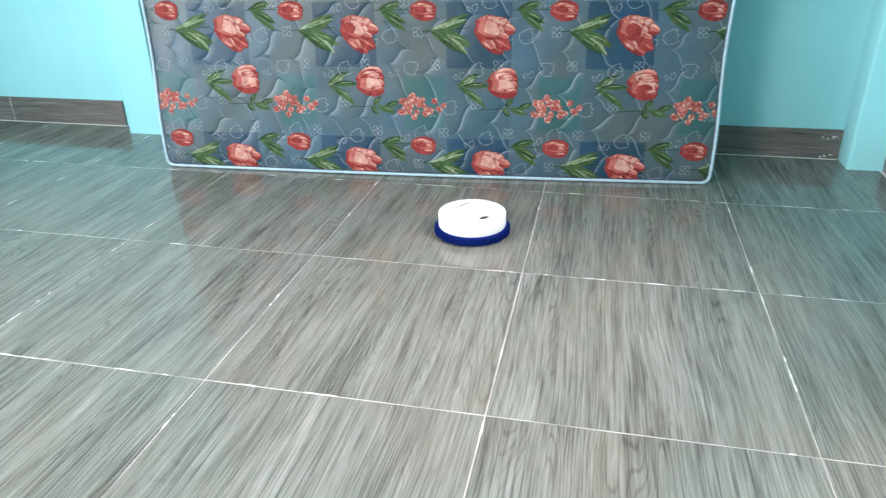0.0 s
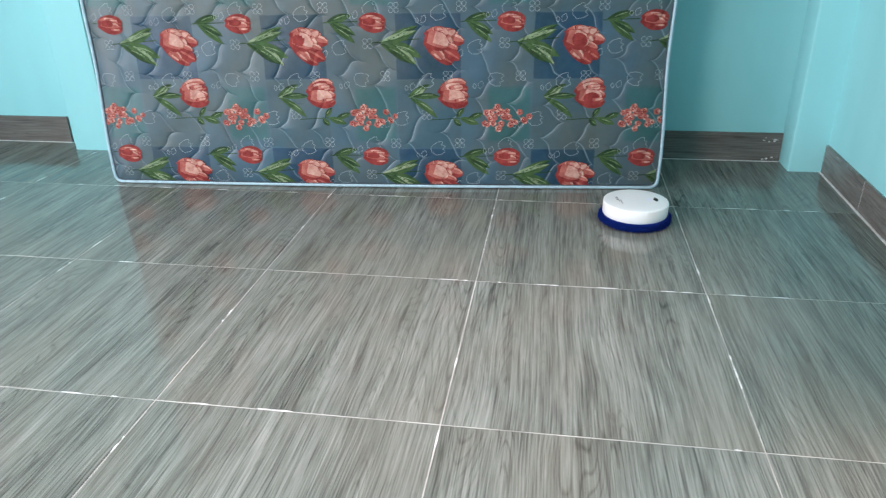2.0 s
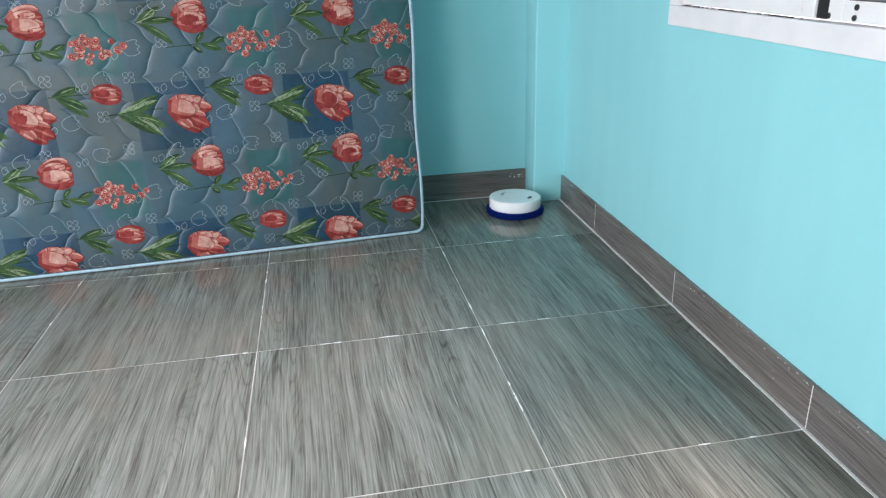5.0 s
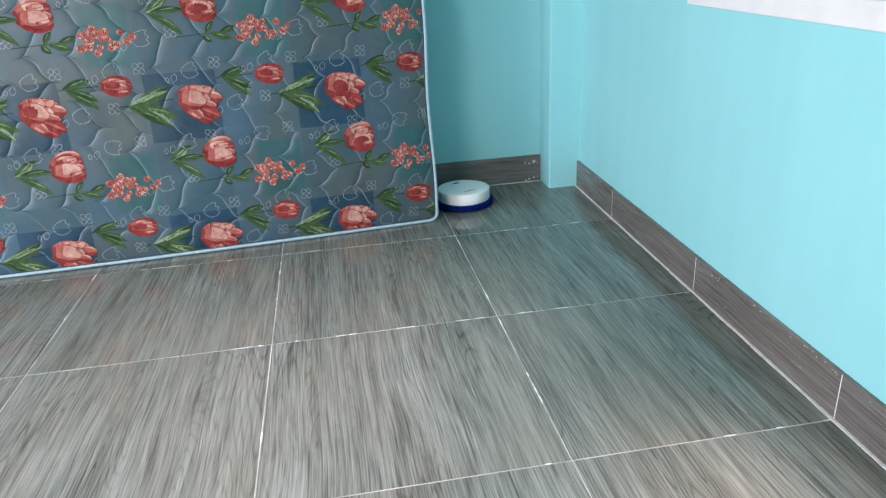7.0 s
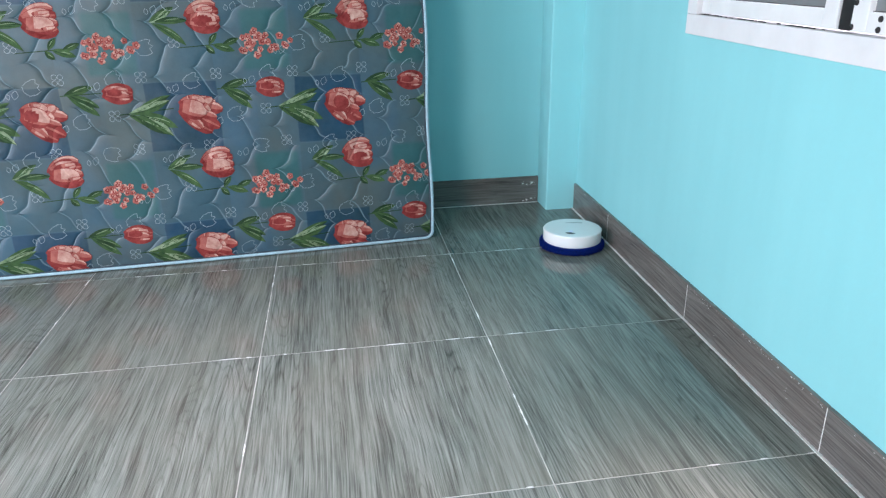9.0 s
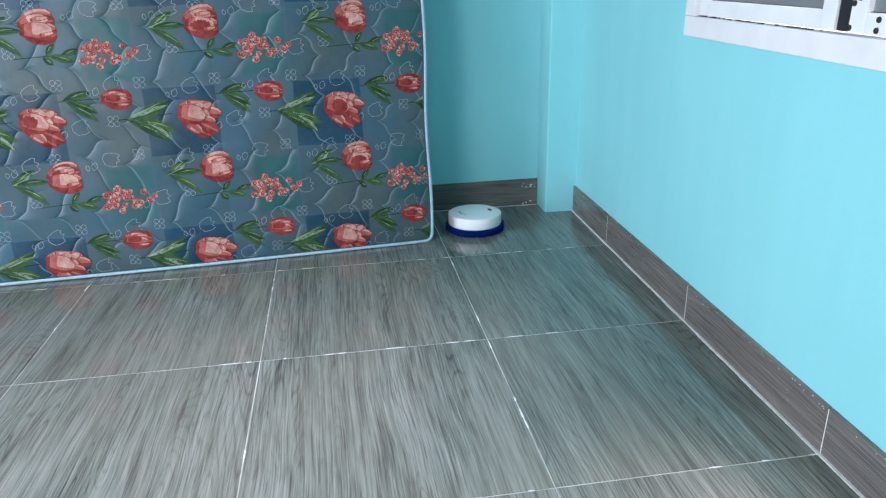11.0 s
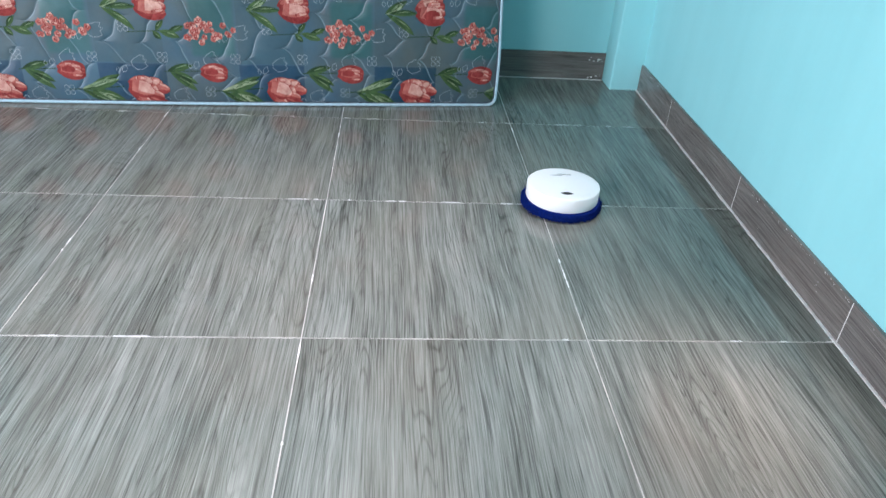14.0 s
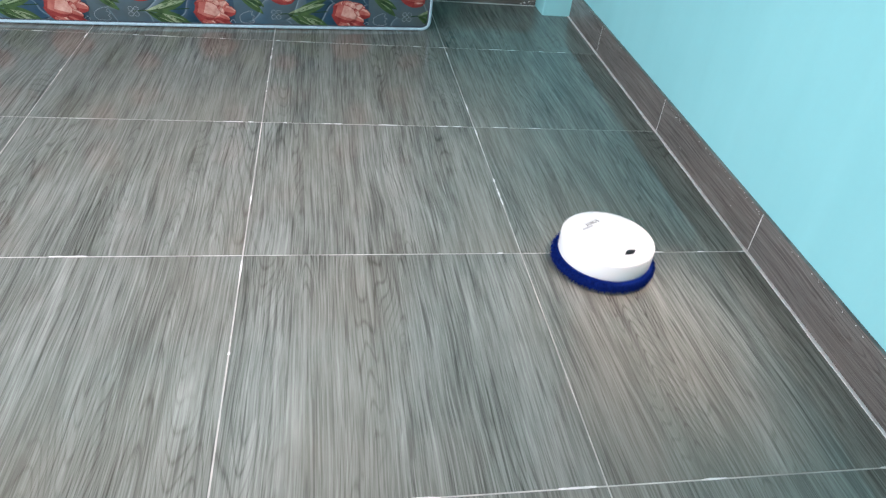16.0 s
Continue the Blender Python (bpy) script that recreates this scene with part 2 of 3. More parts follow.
def cover_material():
    m = Nodes("patchwork_printed_cloth")
    u, v, d = quilt_relief(m)
    edge = m.math("MULTIPLY", m.math("SUBTRACT", m.noise(m.coords(), 25, 2), 0.5), 0.006)
    fu = m.math("FRACT", m.math("MULTIPLY", m.math("SUBTRACT", m.math("ADD", u, edge), U0), 1 / PU))
    fv = m.math("FRACT", m.math("MULTIPLY", m.math("SUBTRACT", m.math("ADD", v, edge), V0), 1 / PV))
    blot = m.noise(m.coords(), 2.6, 4, 0.6)
    fine = m.noise(m.coords(), 38.0, 4, 0.6)

    # mottled print wash; its broad grey-to-blue drift also paints in satin sheen
    def wash_and_sheen(a, b):
        return m.ramp(blot, (0.36, a), (0.64, b))

    def patch(u0, u1, v0, v1, soft):
        """1 inside a printed patch of the repeat, in shares of its width and height."""
        def side(x, a, b):
            mid, half = (a + b) / 2, (b - a) / 2
            far = m.math("SUBTRACT", half, m.math("ABSOLUTE", m.math("SUBTRACT", x, mid)))
            return m.math("MULTIPLY", far, 1 / soft, clamp=True)
        return m.math("MULTIPLY", side(fu, u0, u1), side(fv, v0, v1))

    colour = wash_and_sheen((0.064, 0.089, 0.090), (0.035, 0.096, 0.141))
    colour = m.mix(m.math("MULTIPLY", patch(0.0, 0.48, 0.475, 1.0, 0.010), 0.75), colour, wash_and_sheen((0.059, 0.077, 0.074), (0.029, 0.081, 0.107)))
    colour = m.mix(m.math("MULTIPLY", patch(0.48, 0.74, 0.0, 0.475, 0.012), 0.6), colour, wash_and_sheen((0.051, 0.077, 0.084), (0.035, 0.096, 0.153)))
    colour = m.mix(m.math("MULTIPLY", patch(0.665, 1.0, 0.52, 0.955, 0.030), 0.85), colour, wash_and_sheen((0.012, 0.084, 0.084), (0.013, 0.101, 0.109)))
    colour = m.mix(patch(0.0, 0.48, 0.0, 0.475, 0.008), colour, wash_and_sheen((0.006, 0.034, 0.051), (0.002, 0.043, 0.093)))
    colour = m.mix(m.ramp(fine, (0.35, GREY(0.0)), (0.75, GREY(0.12))), colour, (0.11, 0.17, 0.20))
    thread = m.ramp(d, (0.0, GREY(0.55)), (0.0030, GREY(0.0)))
    colour = m.mix(thread, colour, (0.22, 0.31, 0.36))
    return m.done(colour, 0.42, Specular_IOR_Level=0.45)


def ink(name, a, b, scale=45.0):
    m = Nodes(name)
    quilt_relief(m)
    n = m.noise(m.coords(), scale, 4, 0.65)
    return m.done(m.ramp(n, (0.32, a), (0.68, b)), 0.75, Specular_IOR_Level=0.2)


COVER = cover_material()
PRINT = [
    ink("deep_red_print", (0.17, 0.016, 0.016), (0.32, 0.050, 0.044)),
    ink("coral_print", (0.32, 0.068, 0.058), (0.47, 0.15, 0.12)),
    ink("pale_pink_print", (0.44, 0.17, 0.14), (0.66, 0.40, 0.33)),
    ink("dark_leaf_print", (0.012, 0.036, 0.016), (0.028, 0.066, 0.024)),
    ink("leaf_print", (0.028, 0.070, 0.026), (0.060, 0.120, 0.042)),
    ink("light_leaf_print", (0.10, 0.17, 0.080), (0.30, 0.36, 0.24)),
    ink("white_line_print", (0.27, 0.32, 0.35), (0.38, 0.43, 0.46)),
]
PIPING = plain("pale_blue_piping_tape", (0.36, 0.52, 0.60), 0.6, 0.12, 60, 0.3)
SEAM = plain("dark_seam", (0.04, 0.06, 0.08), 0.8, 0.2, 60, 0.3)

# ---------------------------------------------------------------- room
XW, YS, YN, TOP = -3.20, -2.80, 1.160, 2.85
EAST = lambda y: 1.166 + 0.0235 * y      # face of the skirting on the slightly skewed east wall
EAST_TURN = -math.degrees(math.atan(0.0235))
ROWS_Y = [-3.02 + 0.15, -2.415, -1.810, -1.205, -0.606, 0.0, 0.617, 1.148]
COLS_X = [-3.2 + 0.2, -2.4, -1.8, -1.2, -0.6, 0.0, 0.6, 1.2]

floor = part("floor", boxed(XW - 0.2, 1.40, YS - 0.2, YN + 0.2, -0.12, -0.0010), GROUT)
tagged(floor, "floor of glossy grey wood-look tiles with pale grout", "floor", kind="structure")

ceiling = part("ceiling", boxed(XW - 0.2, 1.5, YS - 0.2, YN + 0.2, TOP, TOP + 0.15), CEILING_DIM)
tagged(ceiling, "unseen plain ceiling, greyed to dim the bounced light", "ceiling", kind="structure")

bm = boxed(XW - 0.2, 1.40, YN, YN + 0.2, -0.1, TOP)
north = tagged(part("wall_north", bm, TURQUOISE), "turquoise painted plaster wall behind the mattress", "wall", kind="structure")

bm = bmesh.new()
box(bm, XW - 0.2, -2.1, YS - 0.2, YS, -0.1, TOP), box(bm, -1.0, 1.40, YS - 0.2, YS, -0.1, TOP)
box(bm, -2.1, -1.0, YS - 0.2, YS, -0.1, 0.6), box(bm, -2.1, -1.0, YS - 0.2, YS, 2.4, TOP)
tagged(part("wall_south", bm, TURQUOISE), "turquoise painted plaster wall with a tall window opening", "wall", kind="structure")

bm = bmesh.new()
box(bm, XW - 0.2, XW, YS, -2.7, -0.1, TOP), box(bm, XW - 0.2, XW, -1.0, YN, -0.1, TOP), box(bm, XW - 0.2, XW, -2.7, -1.0, 2.4, TOP)
tagged(part("wall_west", bm, TURQUOISE), "turquoise painted plaster wall with a wide doorway", "wall", kind="structure")

# unseen wall added only to block light from the south-east floor
bm = bmesh.new()
box(bm, -0.30, 1.30, -2.18, -2.03, -0.1, TOP), box(bm, -0.30, -0.15, YS, -2.18, -0.1, TOP)
tagged(part("wall_partition", bm, TURQUOISE), "unseen turquoise wall added to shade the south-east floor", "wall", kind="structure")

# east wall, in its own skewed space: local y runs along the wall, x = 0 is the skirting face
east_pose = pose(EAST(0), 0, 0, 0, 0, EAST_TURN)
W0, W1, WZ0, WZ1 = -1.70, 0.174, 0.757, 2.06     # window cut
bm = bmesh.new()
box(bm, 0.009, 0.21, YS - 0.1, W0, -0.1, TOP), box(bm, 0.009, 0.21, W1, YN + 0.1, -0.1, TOP)
box(bm, 0.009, 0.21, W0, W1, -0.1, WZ0), box(bm, 0.009, 0.21, W0, W1, WZ1 - 0.03, TOP)
east = part("wall_east", bm, TURQUOISE)
east.matrix_world = east_pose
tagged(east, "turquoise painted plaster wall with a window", "wall", kind="structure")


def column(name, x0, x1, y0, y1, label):
    ob = part(name, boxed(x0, x1, y0, y1, -0.05, TOP, bevel=0.006), TURQUOISE)
    return tagged(ob, label, "column", kind="structure")


column("column_corner", 1.073, 1.26, 1.032, YN + 0.05, "turquoise painted square corner column")
column("column_wall", -1.915, -1.740, 1.046, YN + 0.05, "turquoise painted square wall column")


# ---- skirting of cut tiles
def skirting(name, pieces, at, label, height=0.106):
    """Tile pieces (start, end) along local x, face towards local -y."""
    base = new(name)
    base.matrix_world = at
    tagged(base, label, "baseboard", kind="structure")
    for a, b in pieces:
        ob = part("skirting_tile", boxed(-(b - a) / 2, (b - a) / 2, 0, 0.010, -height / 2, height / 2, bevel=0.0012), SKIRT_TILE, base)
        ob.location = ((a + b) / 2, 0, height / 2 + 0.001)
    bm = bmesh.new()
    box(bm, pieces[0][0], pieces[-1][1], 0.0008, 0.0095, 0.001, height - 0.002)
    part("joint_filler", bm, CAULK, base)
    return base


G = 0.0014
east_skirt = skirting("baseboard_east", [(-1.0315, -0.630 - G), (-0.630 + G, -G), (G, 0.606 - G), (0.606 + G, 1.205 - G), (1.205 + G, 1.81 - G), (1.81 + G, 2.4), (2.4 + G, 3.0), (3.0 + G, 3.7)], east_pose @ pose(0, 0, 0, 0, 0, -90), "brown wood-look tile skirting with chipped edges on the east wall")
north_skirt = skirting("baseboard_north", [(-3.19, -2.62), (-2.62 + G, -2.005)], pose(0, 1.150, 0), "brown wood-look tile skirting beside the wall column", 0.117)
north_skirt_2 = skirting("baseboard_north_corner", [(-1.735, -1.2), (-1.2 + G, -0.6), (-0.6 + G, 0), (G, 0.6), (0.6 + G, 1.0715)], pose(0, 1.150, 0), "brown wood-look tile skirting behind the mattress", 0.113)

# filler bead where the skirting meets the floor
bm = bmesh.new()
for i in range(60):
    y0, y1 = -1.6 + i * 0.0445, -1.6 + (i + 1) * 0.0445
    wdt = 0.0068 + 0.0025 * noise.noise((y0 * 9, 0, 0))
    box(bm, -wdt, 0.001, y0, y1 + 0.0002, -0.002, 0.0016 + 0.0008 * noise.noise((y0 * 14, 3, 0)))
bead = part("trim_floor_joint", bm, CAULK)
bead.matrix_world = east_pose
tagged(bead, "white filler bead between skirting and floor", "trim", kind="structure")
bm = bmesh.new()
box(bm, -3.19, -2.005, 1.144, 1.151, -0.002, 0.0015), box(bm, -1.735, 1.066, 1.144, 1.151, -0.002, 0.0015)
tagged(part("trim_floor_joint_north", bm, CAULK), "white filler bead below the north skirting", "trim", kind="structure")

# flecks of paint and chipped glaze on the skirting
rng = random.Random(5)


def fleck(bm, s, z, size):
    n = rng.randint(5, 8)
    vs = [bm.verts.new((s + size * rng.uniform(0.5, 1.6) * math.cos(6.283 * i / n), -0.0007, z + size * rng.uniform(0.3, 0.8) * math.sin(6.283 * i / n))) for i in range(n)]
    bm.faces.new(vs[::-1])


bm = bmesh.new()
for s0, s1, z0, z1, count in ((0.01, 0.14, 0.090, 0.104, 16), (0.16, 0.30, 0.099, 0.105, 8), (0.30, 0.60, 0.098, 0.105, 30), (0.47, 0.50, 0.04, 0.08, 3), (0.60, 1.4, 0.098, 0.105, 26), (-0.95, -0.3, 0.098, 0.105, 20), (0.1, 0.5, 0.02, 0.08, 2)):
    for i in range(count):
        fleck(bm, rng.uniform(s0, s1), rng.uniform(z0, z1), rng.uniform(0.0006, 0.0020))
part("paint_flecks", bm, CAULK, east_skirt, "white paint flecks and chips", "stuff")
bm = bmesh.new()
for i in range(22):
    fleck(bm, rng.uniform(1.00, 1.06), rng.choice((rng.uniform(0.075, 0.097), rng.uniform(0.004, 0.02))), rng.uniform(0.001, 0.005))
part("paint_flecks", bm, CAULK, north_skirt_2, "white paint flecks and chips", "stuff")


# ---- east window: painted boards round the cut, sliding sashes within
def east_window():
    win = new("window_1")
    win.matrix_world = east_pose @ Matrix.Translation((0, 0, 0.0015)) @ Matrix.Translation((0, 0.174, 0.757)) @ pose(0, 0, 0, 0.85) @ Matrix.Translation((0, -0.174, -0.757))
    tagged(win, "white sliding window with painted surround, slightly open", "window", kind="structure")
    z0, z1, y1, y0 = WZ0, WZ1, W1, W0
    part("sill_board", boxed(0.001, 0.19, y0, y1, z0, z0 + 0.050, bevel=0.002), BOARD_WHITE, win)
    part("head_board", boxed(0.001, 0.19, y0, y1, z1 - 0.05, z1, bevel=0.002), BOARD_WHITE, win)
    part("jamb_board", boxed(0.001, 0.19, y1 - 0.050, y1, z0 + 0.0505, z1 - 0.0505, bevel=0.002), BOARD_WHITE, win)
    part("jamb_board", boxed(0.001, 0.19, y0, y0 + 0.05, z0 + 0.0505, z1 - 0.0505, bevel=0.002), BOARD_WHITE, win)
    zb, zt = z0 + 0.054, z1 - 0.053

    def sash(a, b, x, stile=0.042):
        s = part("sash_stile", boxed(x, x + 0.028, b - stile, b, zb, zt, bevel=0.003), FRAME_WHITE, win)
        part("sash_stile", boxed(x, x + 0.028, a, a + stile, zb, zt, bevel=0.003), FRAME_WHITE, win)
        part("sash_rail", boxed(x + 0.0005, x + 0.0275, a + stile, b - stile, zb, zb + 0.036, bevel=0.003), FRAME_WHITE, win)
        part("sash_rail", boxed(x + 0.0005, x + 0.0275, a + stile, b - stile, zt - 0.036, zt, bevel=0.003), FRAME_WHITE, win)
        pane = part("pane", boxed(x + 0.012, x + 0.017, a + stile - 0.004, b - stile + 0.004, zb + 0.032, zt - 0.032), GLASS, win)
        pane.visible_shadow = False
        part("gasket", boxed(x + 0.008, x + 0.0115, a + stile - 0.001, b - stile + 0.001, zb + 0.0335, zb + 0.0375), RUBBER_AND_GAP, win)
        return s

    sash(-0.412, 0.118, 0.012)
    sash(-1.05, -0.448, 0.014)
    sash(-1.645, -1.00, 0.060)
    # black strip put in where the gap between the sashes is dark
    part("brush_seal", boxed(0.016, 0.040, -0.4475, -0.4125, zb, zt, bevel=0.004), RUBBER_AND_GAP, win, "black strip put in for the dark gap between the sashes")
    for y, z in ((-0.453, zb + 0.008), (-0.456, zb + 0.050), (-0.522, zb + 0.008), (-0.524, zb + 0.026), (-0.470, zb + 0.060)):
        bm = lathe(bmesh.new(), [(0.0, 0.004), (0.0035, 0.0036), (0.0052, 0.002), (0.0055, 0.0)], 14)
        ob = part("screw_cap", bm, RUBBER_AND_GAP, win)
        ob.matrix_local = pose(0.0138, y, z, 0, -90, 0)
    # short dark bits of uneven length in the gap below the sash
    bm = bmesh.new()
    for i in range(30):
        y = rng.uniform(-0.43, 0.11)
        box(bm, 0.0105, 0.0125, y, y + rng.uniform(0.004, 0.03), z0 + 0.0505, z0 + 0.0505 + rng.uniform(0.001, 0.0028))
    part("dirt", bm, RUBBER_AND_GAP, win, "short dark bits along the sash track", "stuff")
    return win


east_window()


# ---------------------------------------------------------------- mattress
ML, MH, MT = 2.033, 1.60, 0.090
LEAN = 3.6
matt = new("mattress")
matt.matrix_world = Matrix.Translation((-1.468, 0.650, 0.008)) @ pose(0, 0, 0, 0, 0, math.degrees(math.atan2(0.133, 2.023))) @ pose(0, 0, 0, -LEAN, 0, 0)
tagged(matt, "floral tulip-print quilted mattress standing on its long side", "mattress")


def puff(u, v):
    """Soft padding of the front, in metres towards the room."""
    e = min(u, ML - u, v, MH - v)
    rim = 1 - math.exp(-max(e, 0) / 0.035)
    soft = 0.5 + 0.5 * math.sin(18.0 * u + 1.5 * math.sin(9 * v)) * math.sin(15.5 * v + 1.2 * math.sin(7 * u))
    return 0.010 * rim + 0.0045 * soft * rim


def bow(u, v):
    """The soft block bends a little towards the room along its length."""
    return 0.020 * math.sin(math.pi * min(max(u / ML, 0), 1)) * (1 - 0.5 * v / MH)


def round_rim(r=0.026, n=9, step=0.05):
    """Outline of the cover with rounded corners, as (u, v), anticlockwise."""
    pts = []
    for cu, cv, a0 in ((ML - r, r, -90), (ML - r, MH - r, 0), (r, MH - r, 90), (r, r, 180)):
        for i in range(n):
            a = radians(a0 + 90 * i / (n - 1))
            pts.append((cu + r * math.cos(a), cv + r * math.sin(a)))
    out = []
    for i, p in enumerate(pts):
        q = pts[(i + 1) % len(pts)]
        d = math.hypot(q[0] - p[0], q[1] - p[1])
        k = max(1, int(d / step))
        out += [(p[0] + (q[0] - p[0]) * j / k, p[1] + (q[1] - p[1]) * j / k) for j in range(k)]
    return [(u + 0.004 * math.sin(11 * v) * (1 if u > ML / 2 else -1), v) for u, v in out]


def build_mattress():
    # front panel: a fine grid pressed into the rounded outline
    nu, nv, r = 220, 174, 0.026
    grid = []
    bm = bmesh.new()
    for j in range(nv + 1):
        row = []
        for i in range(nu + 1):
            u, v = ML * i / nu, MH * j / nv
            du, dv = max(r - u, u - (ML - r), 0), max(r - v, v - (MH - r), 0)
            if du > 0 and dv > 0:
                d = math.hypot(du, dv)
                k = max(du, dv) / d
                u += (du - du * k) * (1 if u < r else -1)
                v += (dv - dv * k) * (1 if v < r else -1)
            u2 = u + 0.004 * math.sin(11 * v) * (2 * u / ML - 1)
            row.append(bm.verts.new((u2, -puff(u, v) - bow(u, v), v)))
        grid.append(row)
    for j in range(nv):
        for i in range(nu):
            bm.faces.new((grid[j][i], grid[j][i + 1], grid[j + 1][i + 1], grid[j + 1][i]))
    smooth(part("front_panel", bm, COVER, matt, "patchwork cloth quilted in wavy lines"))
    rim = round_rim()
    # side band and back
    bm = bmesh.new()
    rings = [[bm.verts.new((u + (u - ML / 2) * s / ML, y - bow(u, v), v + (v - MH / 2) * s / MH)) for u, v in rim] for y, s in ((0.002, 0.0), (0.012, 0.006), (MT / 2, 0.010), (MT - 0.012, 0.006), (MT, 0.0))]
    for a, b in zip(rings, rings[1:]):
        for i in range(len(rim)):
            j = (i + 1) % len(rim)
            bm.faces.new((a[i], b[i], b[j], a[j]))
    smooth(part("side_band", bm, SEAM, matt, "dark side band"))
    bm = bmesh.new()
    bm.faces.new([bm.verts.new((u, MT + 0.001 - bow(u, v), v)) for u, v in reversed(rim)])
    part("back_panel", bm, COVER, matt)
    grow = lambda k: [(u + (2 * u / ML - 1) * k, v + (2 * v / MH - 1) * k) for u, v in rim]
    smooth(part("piping", tube(bmesh.new(), [(u, -0.001 - bow(u, v), v) for u, v in grow(0.001)], 0.0062, 8), PIPING, matt, "pale blue corded edge"))
    smooth(part("piping", tube(bmesh.new(), [(u, MT - bow(u, v), v) for u, v in grow(0.001)], 0.0055, 6), PIPING, matt, "pale blue corded edge"))
    smooth(part("seam", tube(bmesh.new(), [(u, -0.0025 - bow(u, v), v) for u, v in grow(-0.0065)], 0.0028, 6), SEAM, matt, "dark stitched seam"))
    return rim


build_mattress()


# ---- printed flowers, leaves and line drawings on the cover
class Print:
    """Flat printed shapes laid on the padded cover, each colour a slot."""

    def __init__(self):
        self.bm = bmesh.new()
        self.lift = 0

    def vert(self, u, v, layer):
        u = min(max(u, 0.008), ML - 0.008)
        v = max(v, 0.008)
        return self.bm.verts.new((u + 0.004 * math.sin(11 * v) * (2 * u / ML - 1), -puff(u, v) - bow(u, v) - 0.0009 - 0.00014 * (layer + self.lift), v))

    def leaf(self, u, v, angle, length, width, colours, layer, bend=0.0, tip=1.0, n=9, base=0.0):
        """A blade from (u, v): two halves along a bent rib. tip < 1 gives a blunt petal."""
        if not (-length < u < ML + length) or v < -length:
            return
        rows = []
        for i in range(n + 1):
            s = i / n
            a = radians(angle + bend * s)
            cu, cv = u + length * s * math.cos(radians(angle + bend * s * 0.5)), v + length * s * math.sin(radians(angle + bend * s * 0.5))
            w = width * 0.5 * (math.sin(math.pi * min(1, (base + s * (1 - base))) ** tip) ** 0.8 if 0 < s < 1 else base if s == 0 else 0.03)
            su, sv = -math.sin(a), math.cos(a)
            rows.append([(cu + su * w * k, cv + sv * w * k) for k in (-1, -0.5, 0, 0.5, 1)])
        if any(p[0] < 0.006 or p[0] > ML - 0.006 for q in rows for p in q) and (u < 0.004 or u > ML - 0.004):
            return
        vs = [[self.vert(*p, layer) for p in q] for q in rows]
        for a, b in zip(vs, vs[1:]):
            for k in range(4):
                f = self.bm.faces.new((a[k], a[k + 1], b[k + 1], b[k]))
                f.material_index = colours[0] if k < 2 else colours[1]

    def disc(self, u, v, r, colour, layer, n=9):
        if 0.01 < u < ML - 0.01 and 0.01 < v < MH - 0.02:
            self.bm.faces.new([self.vert(u + r * math.cos(6.283 * i / n), v + r * math.sin(6.283 * i / n), layer) for i in range(n)]).material_index = colour

    def line(self, pts, width, colour, layer):
        pts = [p for p in pts if 0.01 < p[0] < ML - 0.01 and 0.01 < p[1] < MH - 0.02]
        if len(pts) < 2:
            return
        rows = []
        for i, p in enumerate(pts):
            a, b = pts[max(i - 1, 0)], pts[min(i + 1, len(pts) - 1)]
            d = Vector((b[0] - a[0], b[1] - a[1])).normalized() * width / 2
            rows.append((self.vert(p[0] + d.y, p[1] - d.x, layer), self.vert(p[0] - d.y, p[1] + d.x, layer)))
        for a, b in zip(rows, rows[1:]):
            self.bm.faces.new((a[0], b[0], b[1], a[1])).material_index = colour


RED, CORAL, PINK, DARKLEAF, LEAF, LIGHTLEAF, LINE = range(7)


def petal(pr, u, v, angle, length, width, tones, layer, bend=0.0, tip=0.75, n=8):
    """A petal in lengthwise strips, one tone a strip; its foot takes the deeper red."""
    rows = []
    for i in range(n + 1):
        s = i / n
        a = radians(angle + bend * s)
        cu, cv = u + length * s * math.cos(radians(angle + bend * s * 0.5)), v + length * s * math.sin(radians(angle + bend * s * 0.5))
        w = width * 0.5 * (math.sin(math.pi * (0.16 + 0.74 * s) ** 1.15) ** 0.6 if s < 0.99 else 0.30)
        k = len(tones)
        rows.append([(cu - math.sin(a) * w * x, cv + math.cos(a) * w * x) for x in [2 * q / k - 1 for q in range(k + 1)]])
    if any(not 0.012 < p[0] < ML - 0.012 for q in rows for p in q):
        return
    vs = [[pr.vert(*p, layer) for p in q] for q in rows]
    for i, (a, b) in enumerate(zip(vs, vs[1:])):
        for k, tone in enumerate(tones):
            f = pr.bm.faces.new((a[k], a[k + 1], b[k + 1], b[k]))
            f.material_index = RED if i == 0 else CORAL if i < 0.35 * n and tone == PINK else tone


OUTER = (RED, RED, CORAL, RED, RED)
BROAD = (RED, CORAL, PINK, PINK, PINK, PINK)
PALE = (CORAL, PINK, PINK, PINK, CORAL)
STREAK = (RED, RED, CORAL, CORAL, PINK)


